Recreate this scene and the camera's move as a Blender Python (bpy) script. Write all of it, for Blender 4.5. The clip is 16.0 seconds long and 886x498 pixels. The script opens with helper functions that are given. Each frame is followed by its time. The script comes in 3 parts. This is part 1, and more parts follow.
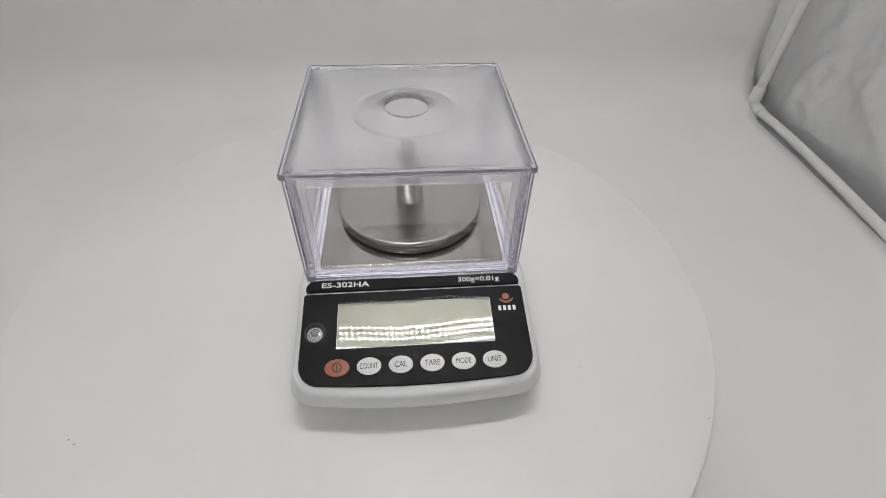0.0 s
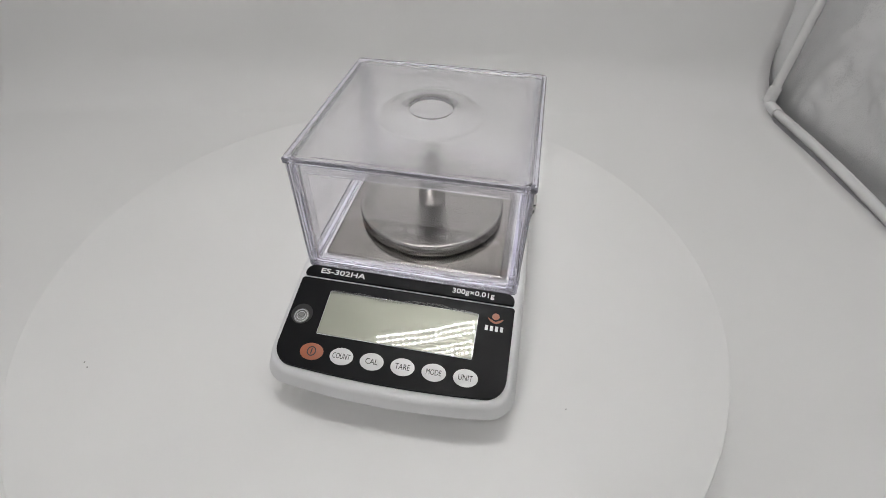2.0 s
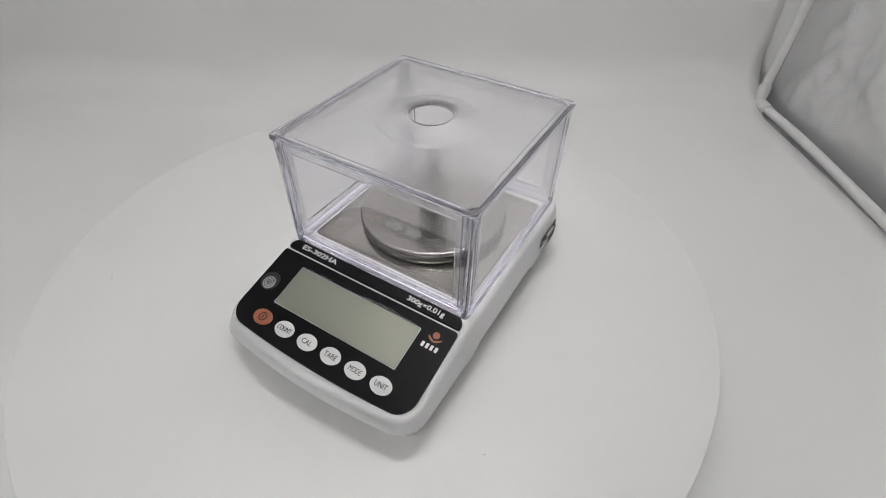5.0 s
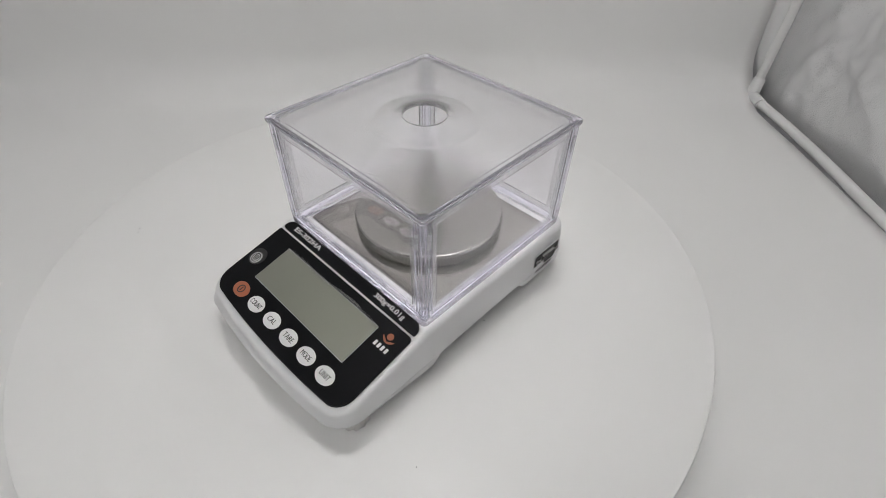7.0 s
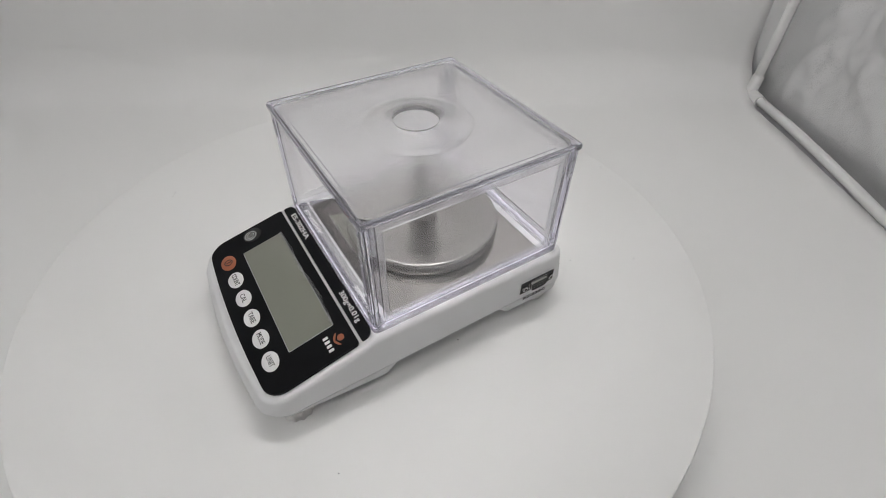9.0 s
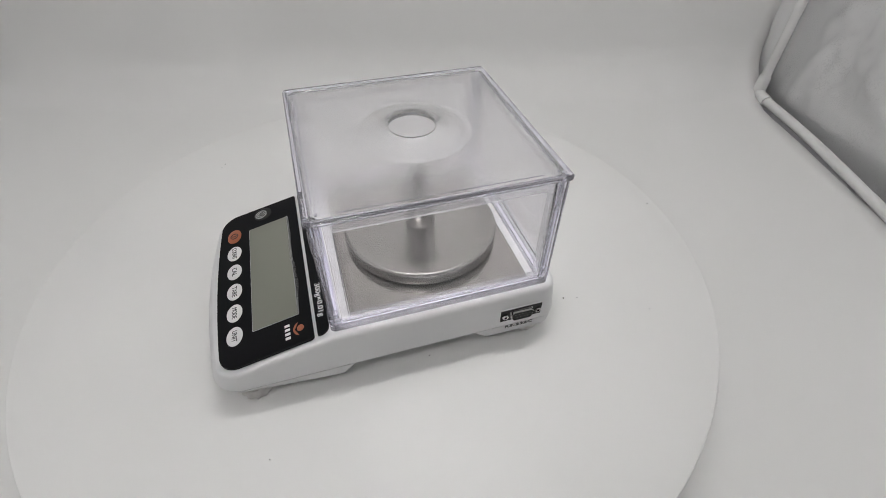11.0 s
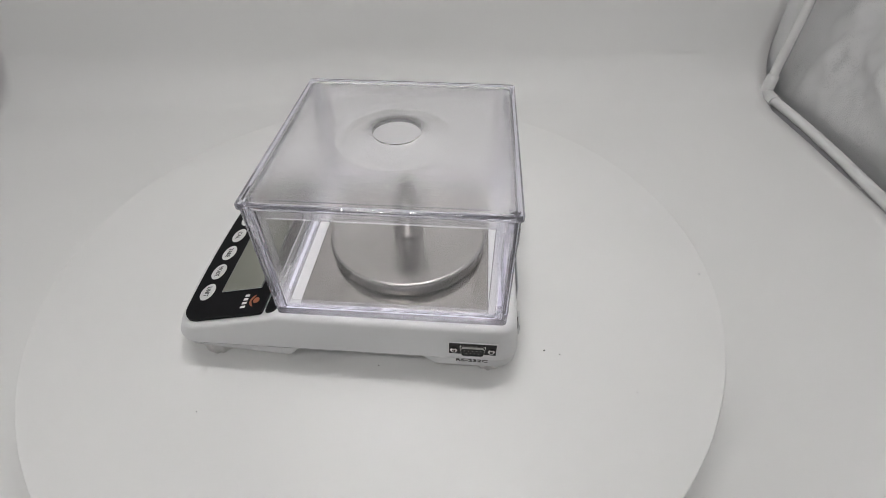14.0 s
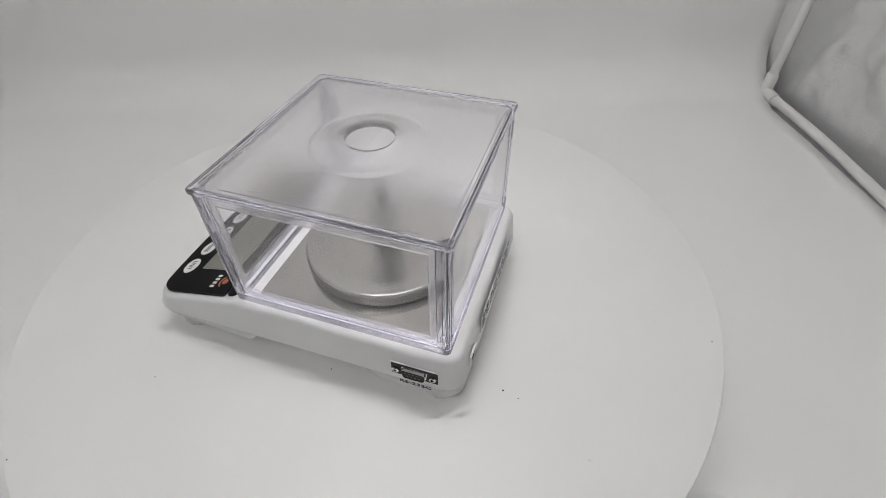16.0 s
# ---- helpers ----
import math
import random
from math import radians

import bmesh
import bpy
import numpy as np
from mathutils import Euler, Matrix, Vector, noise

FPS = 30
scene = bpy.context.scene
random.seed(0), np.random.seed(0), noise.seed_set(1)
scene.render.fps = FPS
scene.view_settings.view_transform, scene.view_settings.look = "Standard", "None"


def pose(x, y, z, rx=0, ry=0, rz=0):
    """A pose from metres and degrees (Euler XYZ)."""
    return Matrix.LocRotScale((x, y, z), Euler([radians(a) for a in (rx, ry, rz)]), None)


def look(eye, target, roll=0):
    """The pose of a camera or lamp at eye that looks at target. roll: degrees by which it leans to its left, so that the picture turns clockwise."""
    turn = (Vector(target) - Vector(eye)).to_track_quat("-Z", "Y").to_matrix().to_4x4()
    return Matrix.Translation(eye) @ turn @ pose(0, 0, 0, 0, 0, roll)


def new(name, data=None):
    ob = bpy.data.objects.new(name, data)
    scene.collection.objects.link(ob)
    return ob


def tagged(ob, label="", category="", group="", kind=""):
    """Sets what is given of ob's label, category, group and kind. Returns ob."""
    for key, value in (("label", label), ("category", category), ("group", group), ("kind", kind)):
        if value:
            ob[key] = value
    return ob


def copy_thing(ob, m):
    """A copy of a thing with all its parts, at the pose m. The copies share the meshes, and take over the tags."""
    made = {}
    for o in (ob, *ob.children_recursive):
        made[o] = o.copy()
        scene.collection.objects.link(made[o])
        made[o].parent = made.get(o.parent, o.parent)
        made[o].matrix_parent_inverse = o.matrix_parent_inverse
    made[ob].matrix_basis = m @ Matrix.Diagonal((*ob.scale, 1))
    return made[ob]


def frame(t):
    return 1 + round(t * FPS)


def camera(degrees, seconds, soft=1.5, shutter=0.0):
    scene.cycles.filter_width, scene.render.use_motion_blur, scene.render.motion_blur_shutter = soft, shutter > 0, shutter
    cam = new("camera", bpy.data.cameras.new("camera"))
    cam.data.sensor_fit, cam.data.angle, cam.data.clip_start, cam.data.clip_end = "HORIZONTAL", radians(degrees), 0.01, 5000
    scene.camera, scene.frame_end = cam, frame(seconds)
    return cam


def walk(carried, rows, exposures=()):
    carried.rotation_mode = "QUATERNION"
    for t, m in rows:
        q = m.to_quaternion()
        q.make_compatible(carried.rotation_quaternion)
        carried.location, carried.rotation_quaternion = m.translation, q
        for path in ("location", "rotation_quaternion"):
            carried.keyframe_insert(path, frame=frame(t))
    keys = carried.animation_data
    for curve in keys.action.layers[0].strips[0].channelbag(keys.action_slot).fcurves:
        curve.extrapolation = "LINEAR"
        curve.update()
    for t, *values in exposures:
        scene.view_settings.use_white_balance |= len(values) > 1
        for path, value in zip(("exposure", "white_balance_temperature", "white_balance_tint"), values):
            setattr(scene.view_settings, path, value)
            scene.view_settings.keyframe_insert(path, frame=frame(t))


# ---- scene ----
# ---- camera ----
cam = camera(85.2, 16.0, soft=0.85)


def shot(x, y, z, yaw, pitch, roll):
    """Eye offset in millimetres from the stand point; yaw to +x, pitch down and roll in degrees."""
    eye = Vector((x / 1000, -0.3066 + y / 1000, 0.3116 + z / 1000))
    a, b = radians(yaw), radians(pitch)
    way = Vector((math.sin(a) * math.cos(b), math.cos(a) * math.cos(b), -math.sin(b)))
    return look(eye, eye + way, roll)


walk(cam, [
    (0, shot(6.3, 11.6, 1.4, 10.61, 43.70, 1.53)),
    (0.5, shot(3.9, 10.0, 1.0, 10.28, 43.65, 1.36)),
    (1, shot(1.0, 9.3, 1.0, 9.83, 43.60, 1.32)),
    (1.5, shot(-1.1, 9.4, 1.1, 9.54, 43.67, 1.28)),
    (2, shot(-0.7, 8.3, 0.8, 9.37, 43.80, 1.28)),
    (2.5, shot(-1.1, 6.6, 1.3, 9.18, 43.77, 1.21)),
    (3, shot(-1.8, 6.0, 1.8, 9.33, 43.78, 1.35)),
    (3.5, shot(-3.6, 5.3, 1.8, 9.20, 43.90, 1.08)),
    (4, shot(-1.3, 4.6, 1.7, 9.48, 43.85, 1.21)),
    (6.5, shot(-5.1, -6.8, 3.8, 10.49, 43.92, 1.36)),
    (7, shot(-3.4, -4.4, 1.4, 10.63, 44.06, 1.34)),
    (7.5, shot(-2.1, -3.7, 0.3, 10.96, 44.10, 1.45)),
    (8, shot(-2.6, -3.8, 0.1, 10.71, 44.00, 1.18)),
    (8.5, shot(-1.9, -3.6, 0.1, 10.73, 43.96, 1.10)),
    (9, shot(-1.4, -3.9, -0.3, 10.64, 44.15, 1.13)),
    (11.5, shot(-1.5, -3.9, -0.6, 9.77, 44.15, 0.80)),
    (12, shot(-0.6, -4.8, -0.9, 9.56, 44.13, 0.68)),
    (12.5, shot(-1.7, -6.2, -0.9, 9.21, 44.23, 0.48)),
    (13, shot(-1.2, -6.7, -0.9, 9.05, 44.08, 0.27)),
    (13.5, shot(-0.9, -6.9, -1.0, 8.94, 43.90, 0.11)),
    (14, shot(0.3, -5.8, -1.6, 8.80, 43.91, 0.04)),
    (14.5, shot(2.6, -3.8, -2.2, 8.67, 43.93, -0.01)),
    (15, shot(4.6, -3.2, -2.7, 8.76, 44.06, 0.16)),
    (15.5, shot(5.3, -2.8, -2.9, 8.52, 43.91, -0.18)),
    (16, shot(8.4, -0.6, -3.9, 8.50, 43.87, -0.45)),
])

# ---- light ----
world = bpy.data.worlds.new("world")
scene.world = world
world.use_nodes = True
world.node_tree.nodes["Background"].inputs[0].default_value = (0.5, 0.52, 0.55, 1)
world.node_tree.nodes["Background"].inputs[1].default_value = 0.1
scene.view_settings.exposure = 0.0
LED_STRENGTH = 224.0
LED_COLOUR = (1.0, 0.985, 0.972)

# ---- materials ----


def mat(name, colour, rough=0.5, metal=0.0, var=0.06, scale=40.0, bump=0.0, bump_scale=400.0, coat=0.0, trans=0.0, ior=1.5,
        stretch=(1, 1, 1), rough_var=0.0, aniso=0.0, fine=0.0, spec=0.5, along=None):
    """A principled material with two scales of tone, roughness and relief."""
    m = bpy.data.materials.new(name)
    m.use_nodes = True
    nt = m.node_tree
    p = nt.nodes["Principled BSDF"]
    p.inputs["Metallic"].default_value = metal
    p.inputs["IOR"].default_value = ior
    p.inputs["Specular IOR Level"].default_value = spec
    p.inputs["Transmission Weight"].default_value = trans
    p.inputs["Coat Weight"].default_value = coat
    p.inputs["Coat Roughness"].default_value = 0.03
    p.inputs["Anisotropic"].default_value = aniso
    tc = nt.nodes.new("ShaderNodeTexCoord")
    mp = nt.nodes.new("ShaderNodeMapping")
    mp.inputs["Scale"].default_value = stretch
    nt.links.new(tc.outputs["Object"], mp.inputs["Vector"])

    def noisy(sc, detail=3.0):
        n = nt.nodes.new("ShaderNodeTexNoise")
        n.inputs["Scale"].default_value = sc
        n.inputs["Detail"].default_value = detail
        nt.links.new(mp.outputs["Vector"], n.inputs["Vector"])
        return n

    def ranged(source, lo, hi):
        r = nt.nodes.new("ShaderNodeMapRange")
        r.inputs["From Min"].default_value, r.inputs["From Max"].default_value = 0.25, 0.75
        r.inputs["To Min"].default_value, r.inputs["To Max"].default_value = lo, hi
        nt.links.new(source, r.inputs["Value"])
        return r.outputs["Result"]

    if along:
        # brushing runs across this direction of the thing
        tan = nt.nodes.new("ShaderNodeVectorTransform")
        tan.vector_type, tan.convert_from, tan.convert_to = "VECTOR", "OBJECT", "WORLD"
        tan.inputs[0].default_value = along
        nt.links.new(tan.outputs[0], p.inputs["Tangent"])
    broad = noisy(scale)
    mix = nt.nodes.new("ShaderNodeMix")
    mix.data_type = "RGBA"
    mix.inputs["A"].default_value = (*[c * (1 - var) for c in colour], 1)
    mix.inputs["B"].default_value = (*[min(1, c * (1 + var)) for c in colour], 1)
    if fine:
        grain = noisy(scale * 24, 2.0)
        both = nt.nodes.new("ShaderNodeMath")
        both.operation = "MULTIPLY_ADD"
        nt.links.new(grain.outputs["Fac"], both.inputs[0])
        both.inputs[1].default_value = fine
        nt.links.new(broad.outputs["Fac"], both.inputs[2])
        nt.links.new(ranged(both.outputs[0], 0 - fine / 2, 1 - fine / 2), mix.inputs["Factor"])
    else:
        nt.links.new(ranged(broad.outputs["Fac"], 0, 1), mix.inputs["Factor"])
    nt.links.new(mix.outputs["Result"], p.inputs["Base Color"])
    if rough_var:
        nt.links.new(ranged(noisy(scale * 3).outputs["Fac"], rough - rough_var, rough + rough_var), p.inputs["Roughness"])
    else:
        p.inputs["Roughness"].default_value = rough
    if bump:
        b = nt.nodes.new("ShaderNodeBump")
        b.inputs["Strength"].default_value = bump
        b.inputs["Distance"].default_value = 0.001
        nt.links.new(noisy(bump_scale).outputs["Fac"], b.inputs["Height"])
        nt.links.new(b.outputs["Normal"], p.inputs["Normal"])
    return m


def glow(name, colour, strength):
    m = bpy.data.materials.new(name)
    m.use_nodes = True
    p = m.node_tree.nodes["Principled BSDF"]
    p.inputs["Base Color"].default_value = (*colour, 1)
    p.inputs["Emission Color"].default_value = (*colour, 1)
    p.inputs["Emission Strength"].default_value = strength
    return m


PAPER = mat("matt white paper", (0.80, 0.797, 0.79), 0.75, var=0.012, scale=5, bump=0.05, bump_scale=300)
PLATTER = mat("white lacquered board", (0.79, 0.787, 0.78), 0.42, var=0.014, scale=9, bump=0.03, bump_scale=250, rough_var=0.06)
SILVER = mat("silver fabric", (0.72, 0.72, 0.725), 0.38, metal=0.6, var=0.14, scale=16, bump=0.62, bump_scale=560, fine=0.8)
FRONT_STANDIN = mat("dark front stand-in", (0.09, 0.09, 0.092), 0.85, var=0.05, scale=12, bump=0.2, bump_scale=600)
POLE = mat("white plastic tube", (0.72, 0.72, 0.715), 0.38, var=0.03, scale=30, bump=0.05)
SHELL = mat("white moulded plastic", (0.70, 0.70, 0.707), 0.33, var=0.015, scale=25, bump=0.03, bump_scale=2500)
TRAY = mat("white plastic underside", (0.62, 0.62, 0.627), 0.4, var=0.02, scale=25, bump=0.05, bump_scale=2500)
BLACK = mat("black printed film", (0.0055, 0.0055, 0.0065), 0.42, var=0.15, scale=60, bump=0.02, bump_scale=900, spec=0.12)
WHITE_INK = mat("white ink", (0.78, 0.78, 0.77), 0.4, var=0.02)
BUTTON = mat("white membrane button", (0.74, 0.74, 0.735), 0.38, var=0.02)
ORANGE = mat("rust orange ink", (0.36, 0.115, 0.055), 0.38, var=0.05)
DARK_INK = mat("dark ink", (0.03, 0.028, 0.028), 0.45, var=0.1)
STEEL = mat("brushed stainless steel", (0.60, 0.57, 0.54), 0.17, metal=1, var=0.03, scale=5, stretch=(28, 1.0, 4),
            aniso=0.5, along=(1, 0, 0))
PAN_STEEL = mat("satin stainless steel", (0.53, 0.51, 0.49), 0.26, metal=1, var=0.03, scale=5, stretch=(28, 1.0, 4),
                aniso=0.3, along=(1, 0, 0))
WEIGHT = mat("turned steel", (0.54, 0.535, 0.53), 0.07, metal=1, var=0.03, scale=60, stretch=(1, 1, 30))
SKIRT = mat("dark grey steel", (0.26, 0.25, 0.24), 0.22, metal=1, var=0.06, scale=40)
CHROME = mat("polished steel", (0.58, 0.57, 0.56), 0.09, metal=1, var=0.04, scale=50)
RUBBER = mat("black rubber", (0.02, 0.02, 0.02), 0.7, var=0.2, bump=0.1)
ACRYLIC = mat("clear acrylic", (0.965, 0.96, 0.985), 0.03, var=0.004, trans=1, ior=1.49)
EDGE_ACRYLIC = mat("clear acrylic bar", (0.85, 0.84, 0.925), 0.03, var=0.01, trans=0.95, ior=1.49)
FROSTED = mat("frosted acrylic", (0.985, 0.984, 0.99), 0.2, var=0.006, trans=0.97, ior=1.49, bump=0.02, bump_scale=3000)
HAZED = mat("hazed acrylic", (0.93, 0.93, 0.95), 0.12, var=0.006, trans=0.9, ior=1.49)
FILM = mat("clear plastic film", (0.95, 0.95, 0.95), 0.04, var=0.01, trans=0.9, ior=1.45)
FOOT = mat("milky plastic", (0.68, 0.66, 0.65), 0.35, var=0.03, trans=0.2)
LEVEL_DIAL = mat("dull level vial", (0.19, 0.195, 0.185), 0.35, var=0.25, scale=150, coat=0.6)
STICKER = mat("grey foil label", (0.55, 0.56, 0.57), 0.4, metal=0.3, var=0.04, scale=80)
LED = glow("led", LED_COLOUR, LED_STRENGTH)
BOARD = mat("white circuit board", (0.7, 0.7, 0.68), 0.4, var=0.04)


def lcd_material():
    m = mat("grey green display", (0.29, 0.295, 0.248), 0.46, metal=0.65, var=0.015, scale=30, coat=1.0)
    nt = m.node_tree
    p = nt.nodes["Principled BSDF"]
    p.inputs["Coat Roughness"].default_value = 0.015
    p.inputs["Coat IOR"].default_value = 1.55
    tc = nt.nodes.new("ShaderNodeTexCoord")
    n = nt.nodes.new("ShaderNodeTexNoise")
    n.inputs["Scale"].default_value = 17
    n.inputs["Detail"].default_value = 0.0
    b = nt.nodes.new("ShaderNodeBump")
    b.inputs["Strength"].default_value = 0.095
    b.inputs["Distance"].default_value = 0.0045
    nt.links.new(tc.outputs["Object"], n.inputs["Vector"])
    nt.links.new(n.outputs["Fac"], b.inputs["Height"])
    nt.links.new(b.outputs["Normal"], p.inputs["Coat Normal"])
    return m


LCD = lcd_material()

# ---- mesh helpers ----


def mesh_of(name, bm, material, smooth=True):
    bmesh.ops.recalc_face_normals(bm, faces=bm.faces)
    me = bpy.data.meshes.new(name)
    bm.to_mesh(me)
    bm.free()
    me.materials.append(material)
    if smooth:
        me.shade_smooth()
        me.set_sharp_from_angle(angle=radians(35))
    return me


def part(name, bm, material, parent=None, label="", at=None, smooth=True):
    ob = new(name, mesh_of(name, bm, material, smooth))
    ob.parent = parent
    if at is not None:
        ob.matrix_basis = at
    return tagged(ob, label)


def thing(name, label, category, group="", kind="", at=None):
    ob = new(name)
    ob.empty_display_size = 0.02
    if at is not None:
        ob.matrix_basis = at
    return tagged(ob, label, category, group, kind)


def loft(bm, loops, cap0=True, cap1=True, closed=True):
    """Skin loops of equally many points."""
    vs = [[bm.verts.new(p) for p in lp] for lp in loops]
    n = len(vs[0])
    for a, b in zip(vs, vs[1:]):
        for i in range(n if closed else n - 1):
            j = (i + 1) % n
            bm.faces.new((a[i], a[j], b[j], b[i]))
    if cap0:
        bm.faces.new(vs[0])
    if cap1:
        bm.faces.new(list(reversed(vs[-1])))
    return vs


def box(bm, x0, x1, y0, y1, z0, z1, bev=0.0):
    """A box with chamfered edges."""
    if bev <= 0:
        c = [(x0, y0), (x1, y0), (x1, y1), (x0, y1)]
        loft(bm, [[(x, y, z) for x, y in c] for z in (z0, z1)])
        return

    def ring(i, z):
        return [(x, y, z) for x, y in ((x0 + bev, y0 + i), (x1 - bev, y0 + i), (x1 - i, y0 + bev), (x1 - i, y1 - bev),
                                       (x1 - bev, y1 - i), (x0 + bev, y1 - i), (x0 + i, y1 - bev), (x0 + i, y0 + bev))]
    k = bev * 0.9
    loft(bm, [ring(k, z0), ring(0, z0 + bev), ring(0, z1 - bev), ring(k, z1)])


def lathe(bm, profile, n=48, at=(0, 0), lobes=0, lobe=0.0):
    """Turn (radius, z) pairs about z; lobes scallop the edge."""
    loops = []
    for r, z in profile:
        lp = []
        for i in range(n):
            a = 2 * math.pi * i / n
            q = r * (1 + lobe * math.cos(lobes * a)) if lobes else r
            lp.append((at[0] + q * math.cos(a), at[1] + q * math.sin(a), z))
        loops.append(lp)
    loft(bm, loops)


def tube(bm, points, r, n=12):
    """A round bar through points."""
    pts = [Vector(p) for p in points]
    loops = []
    for i, p in enumerate(pts):
        d = (pts[min(i + 1, len(pts) - 1)] - pts[max(i - 1, 0)]).normalized()
        side = d.orthogonal() if i == 0 else side - d * side.dot(d)
        side.normalize()
        up = d.cross(side)
        loops.append([p + side * r * math.cos(2 * math.pi * k / n) + up * r * math.sin(2 * math.pi * k / n) for k in range(n)])
    loft(bm, loops)


def rounded(x0, x1, y0, y1, radii, n=6):
    """Outline of a rectangle; radii for the corners (x0,y0), (x1,y0), (x1,y1), (x0,y1)."""
    out = []
    for (cx, cy, sx, sy, start), r in zip(((x0, y0, 1, 1, 180), (x1, y0, -1, 1, 270), (x1, y1, -1, -1, 0), (x0, y1, 1, -1, 90)), radii):
        for k in range(n + 1):
            a = radians(start + 90 * k / n)
            out.append((cx + sx * r + r * math.cos(a), cy + sy * r + r * math.sin(a)))
    return out


def sheet(bm, outline, height, thick, low=0.0):
    """A thin plate over an outline; height(x, y) gives the surface below it."""
    loft(bm, [[(x, y, height(x, y) + low) for x, y in outline], [(x, y, height(x, y) + thick) for x, y in outline]])


def lettering(name, text, material, parent, at, width, tall, thick=0.0002, label="", bold=0.0):
    """Raised words in the built-in font, stretched to a width and a height, centred on the pose."""
    cu = bpy.data.curves.new(name, "FONT")
    cu.body = text
    cu.size = 1.0
    cu.offset = bold
    cu.extrude = 0.01
    cu.resolution_u = 3
    tmp = new(name, cu)
    deps = bpy.context.evaluated_depsgraph_get()
    me = bpy.data.meshes.new_from_object(tmp.evaluated_get(deps))
    bpy.data.objects.remove(tmp)
    xs = [v.co.x for v in me.vertices]
    ys = [v.co.y for v in me.vertices]
    cx, cy = (min(xs) + max(xs)) / 2, (min(ys) + max(ys)) / 2
    sx, sy = width / (max(xs) - min(xs)), tall / (max(ys) - min(ys))
    for v in me.vertices:
        v.co = ((v.co.x - cx) * sx, (v.co.y - cy) * sy, thick if v.co.z > 0 else 0.0)
    me.materials.clear()
    me.materials.append(material)
    ob = new(name, me)
    ob.parent = parent
    ob.matrix_basis = at
    return tagged(ob, label)


# ---- the light tent ----
TENT = pose(0.6457, 0.3334, -0.07, 0, 0, -7) @ Matrix.Scale(1.055, 4)


def fabric(name, origin, across, up, wide, high, n, amount, label, seed, cloth=SILVER):
    """A loosely hung, wrinkled cloth panel with thickness."""
    bm = bmesh.new()
    o, a, b = Vector(origin), Vector(across), Vector(up)
    nrm = a.cross(b).normalized()
    rows = []
    for j in range(n + 1):
        row = []
        for i in range(n + 1):
            u, v = wide * i / n, high * j / n
            q = Vector((u * 3.2 + seed, v * 3.2, seed * 2.3))
            edge = min(1, 6 * min(i, n - i, j, n - j) / n)
            d = amount * edge * (noise.noise(q) - 0.85 + 0.5 * noise.noise(q * 2.7) + 0.65 * noise.ridged_multi_fractal(q * 3.0, 0.95, 2.0, 4, 1.0, 2.0) + 0.10 * noise.ridged_multi_fractal(q * 8.5, 0.8, 2.1, 3, 1.0, 2.0))
            row.append(bm.verts.new(TENT @ (o + a * u + b * v + nrm * d)))
        rows.append(row)
    for j in range(n):
        for i in range(n):
            bm.faces.new((rows[j][i], rows[j][i + 1], rows[j + 1][i + 1], rows[j + 1][i]))
    ob = part(name, bm, cloth)
    sol = ob.modifiers.new("cloth", "SOLIDIFY")
    sol.thickness = 0.0012
    return tagged(ob, label, "wall", kind="structure")


W_TENT, D_TENT, H_TENT = 1.24, 1.16, 1.08
fabric("wall_north", (0.035, 0.092, 0.0), (-1, 0, 0), (0, 0, 1), W_TENT + 0.07, H_TENT, 70, 0.014, "wrinkled silver reflective fabric of the tent back", 3.1)
fabric("wall_east", (0.020, 0.040, 0.0), (0, -1, 0), (0, 0, 1), D_TENT + 0.04, H_TENT, 200, 0.031, "wrinkled silver reflective fabric of the tent side", 8.4)
fabric("wall_corner", (-0.0145, 0.0940, 0.0), (0.539, -0.842, 0), (0, 0, 1), 0.064, H_TENT, 90, 0.013, "crumpled silver reflective fabric across the tent corner", 6.2)
fabric("wall_west", (-W_TENT - 0.03, 0.11, 0.0), (0, -1, 0), (0, 0, 1), D_TENT + 0.11, H_TENT, 50, 0.016, "wrinkled silver reflective fabric of the tent side", 5.7)
# unseen dark panel added in place of the open front, to hold back fill
fabric("wall_south", (0.035, -D_TENT, 0.0), (-1, 0, 0), (0, 0, 1), W_TENT + 0.07, H_TENT, 40, 0.012, "unseen dark panel standing in for the open tent front", 1.9, FRONT_STANDIN)


def ceiling():
    bm = bmesh.new()
    box(bm, -W_TENT - 0.05, 0.05, -D_TENT - 0.02, 0.13, H_TENT, H_TENT + 0.004)
    bm.transform(TENT)
    tagged(part("ceiling", bm, SILVER), "silver reflective fabric of the tent top", "ceiling", kind="structure")
    bm = bmesh.new()
    box(bm, -W_TENT - 0.05, 0.05, -D_TENT - 0.02, 0.13, -0.012, -0.006)
    bm.transform(TENT)
    tagged(part("floor", bm, SILVER), "silver fabric floor of the light tent under the paper", "floor", kind="structure")


ceiling()


